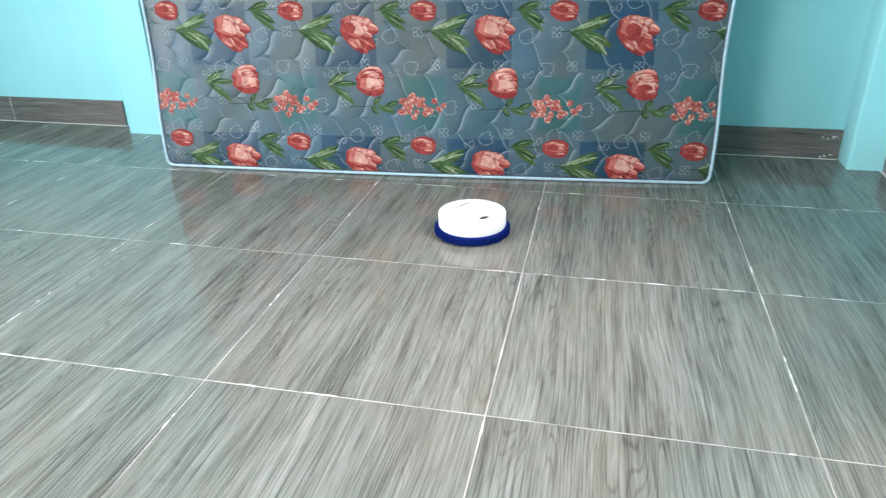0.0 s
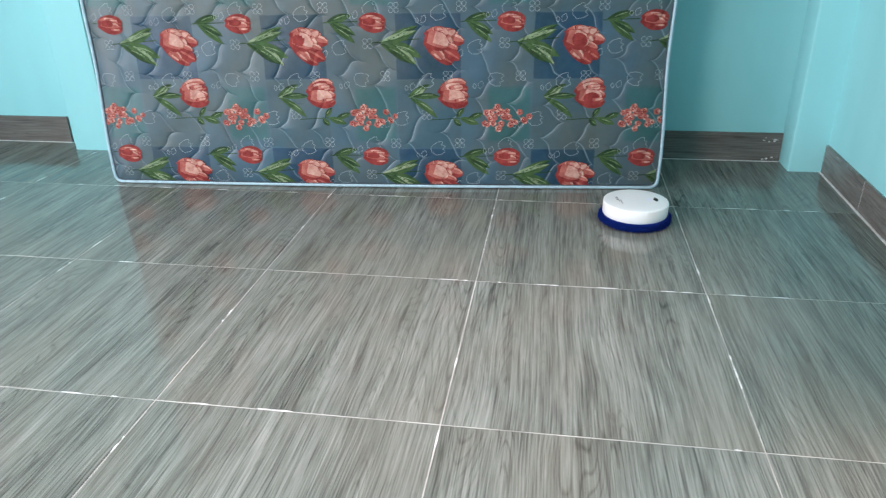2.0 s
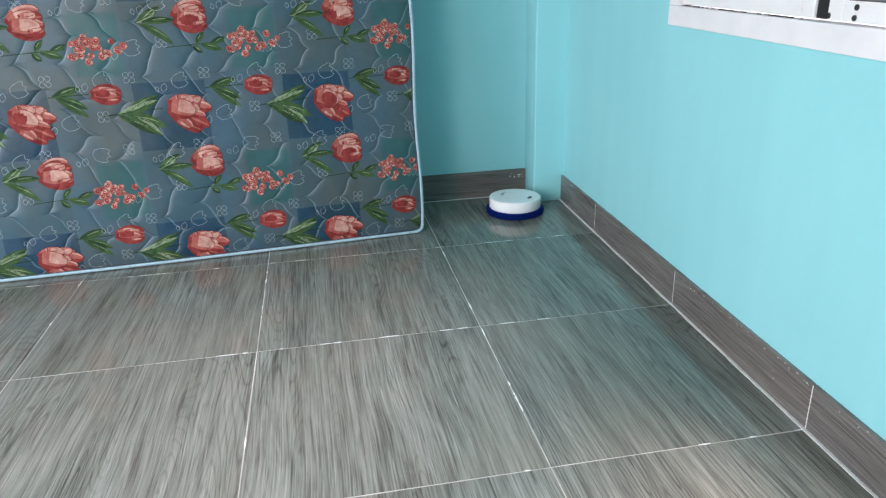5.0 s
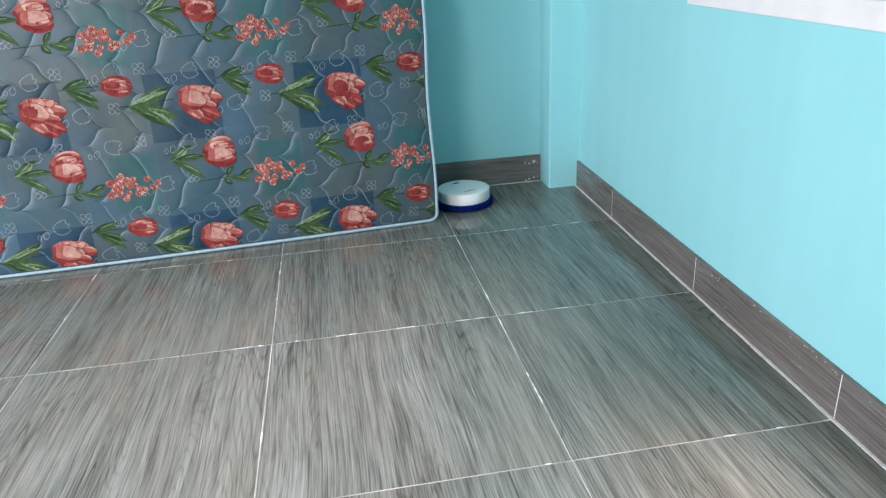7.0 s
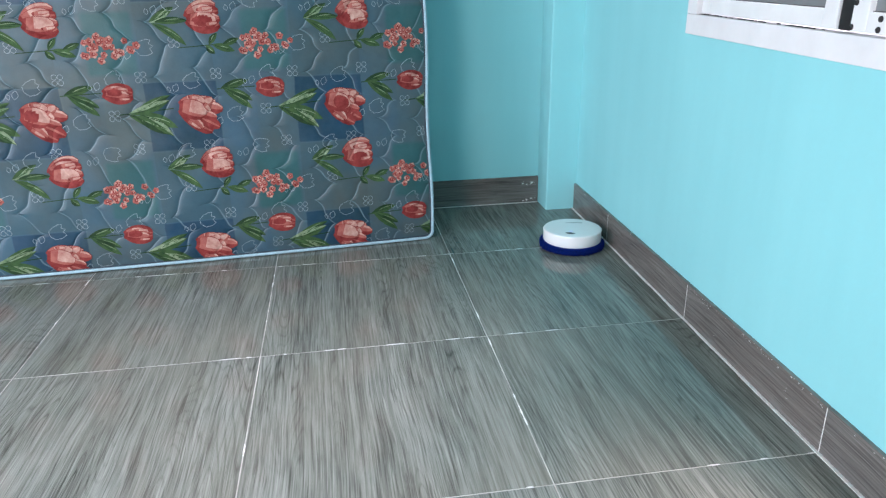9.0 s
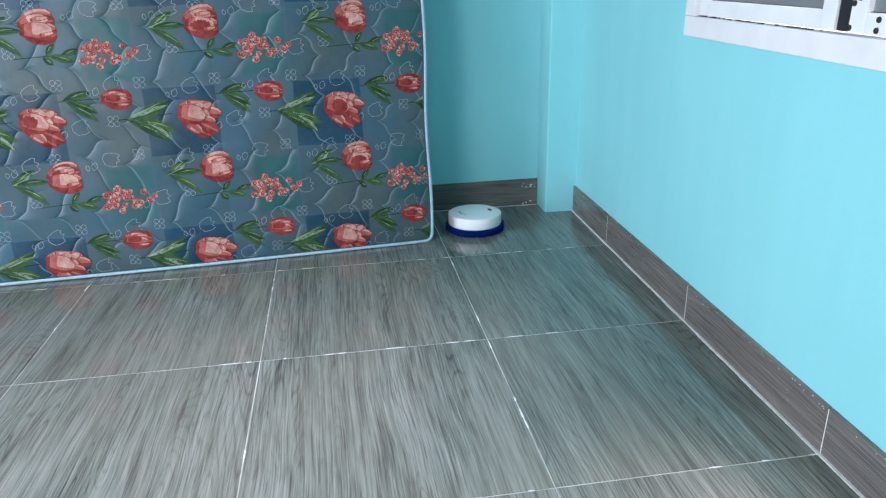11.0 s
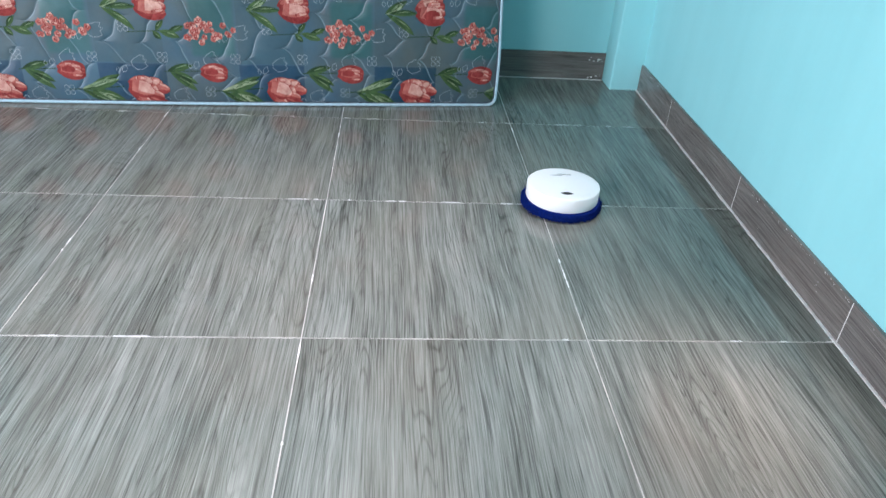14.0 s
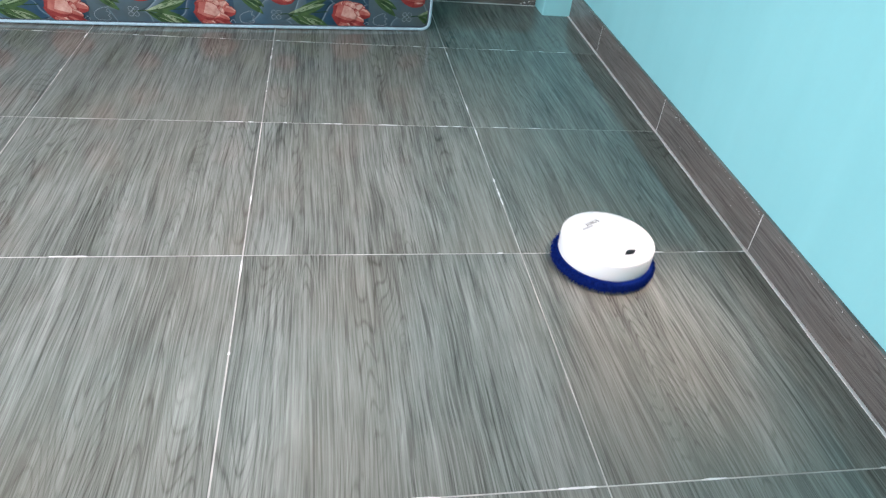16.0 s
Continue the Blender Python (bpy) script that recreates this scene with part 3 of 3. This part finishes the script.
def wide_tulip(pr, u, v, size, turn):
    """The large open tulip: stem at the left, petals parting towards the right."""
    if not 0.02 < u < ML - 0.02:
        return
    c, d = math.cos(radians(turn)), math.sin(radians(turn))
    at = lambda x, y: (u + size * (x * c - y * d), v + size * (x * d + y * c))
    for x, y, a, ln, wd, tones, bend in (
            (-0.42, 0.00, 34, 0.92, 0.34, STREAK, -30), (-0.40, -0.06, -40, 1.00, 0.34, OUTER, 26), (-0.30, 0.05, 10, 0.98, 0.36, STREAK, -8),
            (-0.20, -0.05, -22, 0.92, 0.34, OUTER, 6), (-0.05, 0.12, 24, 0.50, 0.26, PALE, 18), (0.02, -0.02, -14, 0.54, 0.24, STREAK, 10),
            (-0.44, 0.04, 42, 0.66, 0.34, BROAD, -44), (-0.43, -0.06, -36, 0.78, 0.30, STREAK, 8), (-0.46, 0.00, 3, 0.72, 0.52, BROAD, -14),
            (-0.26, 0.30, 14, 0.28, 0.12, PALE, -10), (-0.22, -0.32, -26, 0.42, 0.10, PALE, 4), (0.16, 0.22, -30, 0.26, 0.14, PALE, -20)):
        petal(pr, *at(x, y), turn + a, size * ln * 1.015, size * wd * 1.07, (RED,), 4, bend)
        petal(pr, *at(x, y), turn + a, size * ln, size * wd, tones, 5, bend)
        pr.lift += 2
    pr.lift = 0


def cup_tulip(pr, u, v, size, turn, tall=1.0, dark=False):
    """A closed tulip: overlapping rounded petals, a bright one in front."""
    if not 0.02 < u < ML - 0.02:
        return
    c, d = math.cos(radians(turn)), math.sin(radians(turn))
    at = lambda x, y: (u + size * (x * c - y * d), v + size * (x * d + y * c))
    side, front = (OUTER, STREAK) if dark else (STREAK, BROAD)
    for x, y, a, ln, wd, tones, bend in (
            (-0.44, 0.02, 48, 0.98, 0.44, side, -64), (-0.44, -0.02, -48, 0.98, 0.44, side, 62), (-0.40, 0.00, 16, 0.96, 0.44, OUTER, -18),
            (-0.40, 0.00, -16, 0.95, 0.44, side, 18), (-0.46, 0.02, 26, 0.86, 0.44, front, -34), (-0.46, -0.02, -20, 0.90, 0.54, front, 24),
            (-0.10, 0.22, 6, 0.50, 0.14, PALE, -10), (0.05, -0.24, -4, 0.40, 0.12, PALE, 10)):
        petal(pr, *at(x, y * tall), turn + a * tall, size * ln * 1.015, size * wd * tall * 1.07, (RED,), 4, bend)
        petal(pr, *at(x, y * tall), turn + a * tall, size * ln, size * wd * tall, tones, 5, bend)
        pr.lift += 2
    if dark:
        petal(pr, *at(-0.30, 0.02), turn + 6, size * 0.50, size * 0.26, (RED, RED, RED), 6, -10)
    pr.lift = 0


def leaves(pr, u, v, blades, layer=0):
    """Blades that fan out from a stem, each with a dark side, a light rib and a highlight."""
    for du, dv, a, ln, wd, bend, c in blades:
        pr.leaf(u + du, v + dv, a, ln, wd, c, layer, bend)
        su, sv = u + du + 0.3 * ln * math.cos(radians(a)), v + dv + 0.3 * ln * math.sin(radians(a))
        pr.leaf(su, sv, a + bend * 0.3 + 4, ln * 0.50, wd * 0.20, (LEAF, LIGHTLEAF), layer + 2, bend * 0.6, n=5)
        pr.leaf(u + du, v + dv, a - 3, ln * 0.85, wd * 0.10, (DARKLEAF, DARKLEAF), layer + 1, bend, n=6)
        layer += 1


def outline_tulip(pr, u, v, s, turn):
    shape = [(-0.5, 0.0), (-0.42, 0.32), (-0.1, 0.46), (0.3, 0.5), (0.5, 0.42), (0.36, 0.2), (0.56, 0.05), (0.34, -0.08), (0.44, -0.34), (0.1, -0.42), (-0.3, -0.34), (-0.5, 0.0)]
    c, d = math.cos(radians(turn)), math.sin(radians(turn))
    pts = []
    for (x0, y0), (x1, y1) in zip(shape, shape[1:]):
        pts += [(x0 + (x1 - x0) * k / 3, y0 + (y1 - y0) * k / 3) for k in range(3)]
    pr.line([(u + s * (x * c - y * d), v + s * (x * d + y * c)) for x, y in pts + pts[:1]], 0.0013, LINE, 1)


def outline_clover(pr, u, v, s):
    for k in range(4):
        a = radians(45 + 90 * k)
        pr.line([(u + s * math.cos(a) + s * 0.62 * math.cos(a + 3.3 + b * 0.55), v + s * math.sin(a) + s * 0.62 * math.sin(a + 3.3 + b * 0.55)) for b in range(12)], 0.0012, LINE, 1)


def outline_bud(pr, u, v, s, turn):
    for k in (1, -1):
        pr.line([(u + s * (t * math.cos(radians(turn)) - k * 0.32 * math.sin(math.pi * t) * math.sin(radians(turn))), v + s * (t * math.sin(radians(turn)) + k * 0.32 * math.sin(math.pi * t) * math.cos(radians(turn)))) for t in [i / 8 for i in range(9)]], 0.0012, LINE, 1)


FLORETS = [(-78, -45), (-55, 25), (-28, 42), (-12, 18), (-35, -8), (-60, -12), (-45, -36), (2, 30), (22, 20), (42, -4), (14, -2), (2, -40), (-14, -68), (52, -46), (62, -30), (80, -32), (104, 24), (124, -18), (132, -26), (156, 0), (-20, 52), (-80, 20), (-90, -40), (35, 30), (-48, 8)]


def print_cover():
    pr = Print()
    r = random.Random(11)
    k0 = 0.000626
    for j in range(-1, 4):
        for i in range(-1, 6):
            u, v = PU * i + 0.008 * j, PV * j
            if v > MH - 0.3 and j == 3:
                continue
            # large tulip in the deep blue patch
            bu, bv = u + 0.316, v + 0.0500
            pr.line([(bu - 0.250 + 0.02 * k, bv - 0.005 + 0.0015 * k) for k in range(10)], 0.0035, DARKLEAF, 0)
            leaves(pr, bu - 0.240, bv - 0.004, [(0.05, 0.004, 26, 0.125, 0.026, -4, (DARKLEAF, LEAF)), (0.03, 0.002, 8, 0.135, 0.030, 16, (LEAF, LIGHTLEAF)), (0.03, 0, -28, 0.135, 0.026, 2, (LEAF, DARKLEAF)), (0.05, -0.004, -34, 0.125, 0.034, 4, (DARKLEAF, LEAF)), (0.06, 0, -16, 0.125, 0.036, -14, (LEAF, LEAF)), (0.08, -0.006, -38, 0.105, 0.026, -6, (LEAF, LIGHTLEAF))])
            wide_tulip(pr, bu, bv, 0.116, -14)
            # small tulip
            su, sv = u + 0.081, v + 0.113
            pr.line([(su - 0.165 + 0.02 * k, sv + 0.0006 * k) for k in range(7)], 0.003, DARKLEAF, 0)
            leaves(pr, su - 0.155, sv, [(0, 0, 20, 0.095, 0.026, -10, (LEAF, DARKLEAF)), (0.01, 0, -34, 0.110, 0.026, -8, (LEAF, LEAF)), (0.02, 0, -22, 0.090, 0.024, -12, (DARKLEAF, LEAF))])
            cup_tulip(pr, su, sv, 0.086, -4, 0.78, True)
            # middle tulip
            mu, mv = u + 0.365, v + 0.336
            leaves(pr, mu - 0.172, mv - 0.012, [(0.02, 0, 34, 0.085, 0.026, -6, (LEAF, DARKLEAF)), (0.015, 0, 24, 0.070, 0.026, 6, (LIGHTLEAF, LEAF)), (0.03, 0, 8, 0.100, 0.022, -14, (LEAF, DARKLEAF)), (0.02, -0.002, -24, 0.120, 0.024, -24, (LEAF, LEAF))])
            cup_tulip(pr, mu, mv, 0.097, 6)
            # sprig of berries
            cu, cv = u + 0.063, v + 0.257
            pr.line([(cu - 0.250 + 0.018 * k, cv - 0.012 + 0.001 * k) for k in range(11)], 0.0028, DARKLEAF, 0)
            leaves(pr, cu - 0.165, cv - 0.006, [(0.01, 0, 62, 0.045, 0.018, -20, (LEAF, DARKLEAF)), (0, -0.002, -50, 0.036, 0.020, 10, (DARKLEAF, LEAF)), (0.02, 0, -14, 0.070, 0.024, -8, (LEAF, LEAF)), (0.05, 0, 14, 0.055, 0.020, 10, (LEAF, DARKLEAF))])
            for k, (x, y) in enumerate(FLORETS):
                pu, pv, pw = cu + x * k0, cv + y * k0, r.uniform(0.0090, 0.0125)
                turn = r.uniform(0, 6.28)
                for b in range(5):
                    pr.disc(pu + pw * 0.55 * math.cos(turn + 1.257 * b), pv + pw * 0.55 * math.sin(turn + 1.257 * b), pw * 0.52, CORAL if (k + b) % 3 else PINK, 4 + (k + b) % 4, 7)
                pr.disc(pu, pv, pw * 0.50, RED, 10, 7)
                pr.disc(pu + 0.001, pv + 0.001, pw * 0.20, PINK, 12, 6)
            # white line drawings
            for du, dv, s, tn in ((0.31, 0.139, 0.050, 20), (0.078, 0.155, 0.048, 25), (0.4355, 0.027, 0.050, 15), (0.181, 0.246, 0.052, 10), (0.044, 0.383, 0.050, -15), (0.276, 0.377, 0.050, 20)):
                outline_tulip(pr, u + du, v + dv, s, tn)
                outline_bud(pr, u + du - 0.055, v + dv - 0.03, 0.028, 70)
                outline_bud(pr, u + du - 0.070, v + dv - 0.030, 0.018, 100)
            for du, dv in ((0.388, 0.162), (0.160, 0.160), (0.0655, 0.0435), (0.273, 0.263), (0.351, 0.396), (0.131, 0.396)):
                outline_clover(pr, u + du, v + dv, 0.0125)
    return part("floral_print", pr.bm, PRINT, matt, "red tulips, green leaves and white line flowers", "stuff")


print_cover()


# ---------------------------------------------------------------- mopping robot
def build_robot():
    rob = new("robot_mop")
    tagged(rob, "round white mopping robot with a dark blue mop skirt", "robot mop")
    R = 0.1020
    prof = [(0.0, 0.024), (R - 0.006, 0.024), (R - 0.002, 0.026), (R, 0.030), (R, 0.0645), (R - 0.0005, 0.0668), (R - 0.0018, 0.0681), (R - 0.0045, 0.0688), (R - 0.012, 0.0692), (0.07, 0.0694), (0.0, 0.0696)]
    smooth(part("body", lathe(bmesh.new(), prof, 96), BODY_WHITE, rob, "glossy white plastic shell"))
    # almond-shaped sensor window
    bm = bmesh.new()
    n = 28
    top = []
    for i in range(n):
        k = -1 + 4 * i / n if i < n / 2 else 3 - 4 * i / n
        side = 1 if i < n / 2 else -1
        top.append((0.063 + side * 0.0072 * max(0.06, 1 - abs(k) ** 1.7), -0.0170 * k))
    up = [bm.verts.new((x, y, 0.0703)) for x, y in top]
    low = [bm.verts.new((0.063 + (x - 0.063) * 1.08, y * 1.08, 0.0680)) for x, y in top]
    bm.faces.new(up)
    for i in range(n):
        j = (i + 1) % n
        bm.faces.new((low[i], low[j], up[j], up[i]))
    bmesh.ops.recalc_face_normals(bm, faces=bm.faces)
    part("sensor_window", bm, SENSOR_BLACK, rob, "black oval sensor window")
    bm = lathe(bmesh.new(), [(0.0, 0.0702), (0.006, 0.0701), (0.0085, 0.0694)], 24)
    led = part("indicator_light", bm, LED, rob, "small lavender indicator light")
    led.location = (0.042, 0, -0.0004)
    # lettering opposite the sensor
    cur = bpy.data.curves.new("lettering", "FONT")
    cur.body, cur.size, cur.align_x, cur.align_y, cur.extrude = "ROBOT", 0.0120, "CENTER", "CENTER", 0.00012
    cur.materials.append(PRINT_GREY)
    tmp = bpy.data.objects.new("tmp", cur)
    me = bpy.data.meshes.new_from_object(tmp)
    bpy.data.objects.remove(tmp)
    text = new("lettering", me)
    text.parent = rob
    text.matrix_local = pose(-0.057, 0.008, 0.0700, 0, 0, -90)
    tagged(text, "dark grey printed word")
    bm = bmesh.new()
    box(bm, -0.0495, -0.0465, -0.030, 0.002, 0.0690, 0.0700)
    part("small_print", bm, PRINT_PALE, rob, "pale grey line of small print")
    for a in (100, -80, 10):
        c = part("clip", boxed(-0.0012, 0.0012, -0.005, 0.005, -0.004, 0.004, bevel=0.0006), BODY_WHITE, rob)
        c.matrix_local = pose(R * math.cos(radians(a)), R * math.sin(radians(a)), 0.0625, 0, 0, a)
    # mop: a soft ring and its strands
    smooth(part("mop_pad", lathe(bmesh.new(), [(0.0, 0.002), (0.105, 0.002), (0.1105, 0.006), (0.112, 0.014), (0.109, 0.022), (0.100, 0.0265), (0.0, 0.0265)], 72), MOP_BLUE, rob, "dark blue mop pad"))
    bm = bmesh.new()
    r = random.Random(3)
    for i in range(3200):
        a = r.uniform(0, 6.28318)
        z0 = r.uniform(0.005, 0.025)
        rad = 0.1085
        ln = r.uniform(0.003, 0.0085)
        out = Vector((math.cos(a), math.sin(a), 0))
        side = Vector((-math.sin(a), math.cos(a), 0))
        p = out * rad + Vector((0, 0, z0))
        d = (out * r.uniform(0.6, 1) + side * r.uniform(-0.7, 0.7) + Vector((0, 0, r.uniform(-0.8, 0.25)))).normalized()
        q = p + d * ln
        q.z = max(q.z, 0.0012)
        w = r.uniform(0.0005, 0.0010)
        sv = d.cross(Vector((0, 0, 1))).normalized() * w
        uv = sv.cross(d).normalized() * w
        a0 = [bm.verts.new(p + s) for s in (sv, uv, -sv, -uv)]
        b0 = [bm.verts.new(q + s * 0.6) for s in (sv, uv, -sv, -uv)]
        for k in range(4):
            bm.faces.new((a0[k], a0[(k + 1) % 4], b0[(k + 1) % 4], b0[k]))
        bm.faces.new(b0)
    part("mop_fringe", bm, MOP_BLUE, rob, "fluffy dark blue chenille edge", "stuff")
    return rob


robot = build_robot()


# ---------------------------------------------------------------- floor tiles
def tile_mesh(w, d):
    bm = boxed(-w / 2, w / 2, -d / 2, d / 2, -0.010, 0.0, bevel=0.0)
    bmesh.ops.bevel(bm, geom=[e for e in bm.edges if all(v.co.z > -0.001 for v in e.verts)], offset=0.0009, segments=1, affect="EDGES")
    me = bpy.data.meshes.new("floor_tile")
    bm.to_mesh(me)
    bm.free()
    me.materials.append(FLOOR_TILE)
    return me


def lay_floor():
    meshes = {}
    gap = 0.0025
    for y0, y1 in zip(ROWS_Y, ROWS_Y[1:]):
        for x0, x1 in zip(COLS_X, COLS_X[1:]):
            x1 = min(x1, 1.185)
            key = (round(x1 - x0, 3), round(y1 - y0, 3))
            if key not in meshes:
                meshes[key] = tile_mesh(key[0] - gap, key[1] - gap)
            ob = new("floor_tile", meshes[key])
            ob.parent = floor
            ob.location = ((x0 + x1) / 2, (y0 + y1) / 2, random.uniform(-0.0004, 0.0))


lay_floor()

bm = bmesh.new()
rs = random.Random(21)
for i in range(130):
    if rs.random() < 0.5:
        x, y, lx, ly = rs.choice(COLS_X[1:-1]), rs.uniform(-1.3, 1.1), 0.0022, rs.uniform(0.004, 0.03)
    else:
        x, y, lx, ly = rs.uniform(-2.4, 1.15), rs.choice(ROWS_Y[3:-1]), rs.uniform(0.004, 0.03), 0.0022
    ring = [bm.verts.new((x + lx * rs.uniform(0.7, 1.2) * math.cos(6.283 * k / 10), y + ly * rs.uniform(0.7, 1.2) * math.sin(6.283 * k / 10), 0.00005)) for k in range(10)]
    mid = bm.verts.new((x, y, 0.0006))
    for k in range(10):
        bm.faces.new((ring[k], ring[(k + 1) % 10], mid))
part("grout_residue", bm, CAULK, floor, "white grout residue on the joints", "stuff")

# ---------------------------------------------------------------- what moves
TRIP = [
    (0.0, -0.181, 0.240, -46), (0.25, -0.114, 0.263, -91), (0.5, -0.040, 0.286, -135), (0.75, 0.042, 0.321, -170), (1.0, 0.128, 0.356, -204),
    (1.25, 0.210, 0.386, -240), (1.5, 0.293, 0.416, -276), (1.75, 0.377, 0.450, -313), (2.0, 0.458, 0.482, -352), (2.25, 0.527, 0.513, -398),
    (2.5, 0.589, 0.542, -443), (2.75, 0.659, 0.585, -479), (3.0, 0.731, 0.622, -513), (3.2, 0.790, 0.655, -547), (3.5, 0.894, 0.710, -592),
    (3.8, 0.985, 0.762, -636), (4.0, 1.043, 0.808, -662), (4.2, 1.057, 0.845, -679), (4.6, 1.045, 0.885, -715), (5.1, 0.930, 0.930, -771),
    (5.6, 0.770, 0.972, -829), (6.1, 0.630, 0.990, -891), (6.5, 0.614, 0.992, -928), (6.9, 0.670, 0.960, -961), (7.0, 0.696, 0.945, -972),
    (7.25, 0.764, 0.890, -1007), (7.5, 0.842, 0.818, -1044), (7.75, 0.908, 0.748, -1081), (8.0, 0.968, 0.682, -1120), (8.25, 1.015, 0.644, -1155),
    (8.5, 1.043, 0.621, -1180), (8.7, 1.044, 0.611, -1186), (9.2, 1.039, 0.611, -1208), (9.6, 1.003, 0.679, -1253), (10.0, 0.943, 0.790, -1307),
    (10.4, 0.875, 0.900, -1355), (10.8, 0.798, 0.945, -1401), (11.0, 0.747, 0.895, -1429), (11.2, 0.694, 0.832, -1456), (11.5, 0.672, 0.800, -1495),
    (11.75, 0.670, 0.745, -1527), (12.0, 0.656, 0.670, -1566), (12.25, 0.647, 0.598, -1614), (12.5, 0.640, 0.518, -1659), (12.75, 0.644, 0.430, -1697),
    (13.0, 0.649, 0.340, -1731), (13.25, 0.651, 0.253, -1772), (13.5, 0.654, 0.165, -1814), (13.75, 0.657, 0.080, -1853), (14.0, 0.661, -0.000, -1893),
    (14.25, 0.668, -0.072, -1945), (14.5, 0.677, -0.143, -1995), (14.75, 0.690, -0.221, -2033), (15.0, 0.705, -0.300, -2068), (15.25, 0.722, -0.391, -2106),
    (15.5, 0.740, -0.479, -2141), (15.75, 0.757, -0.561, -2180), (16.0, 0.776, -0.642, -2221),
]


def motions():
    walk(robot, [(t, pose(x, y, 0.0, 0, 0, a)) for t, x, y, a in TRIP])


motions()
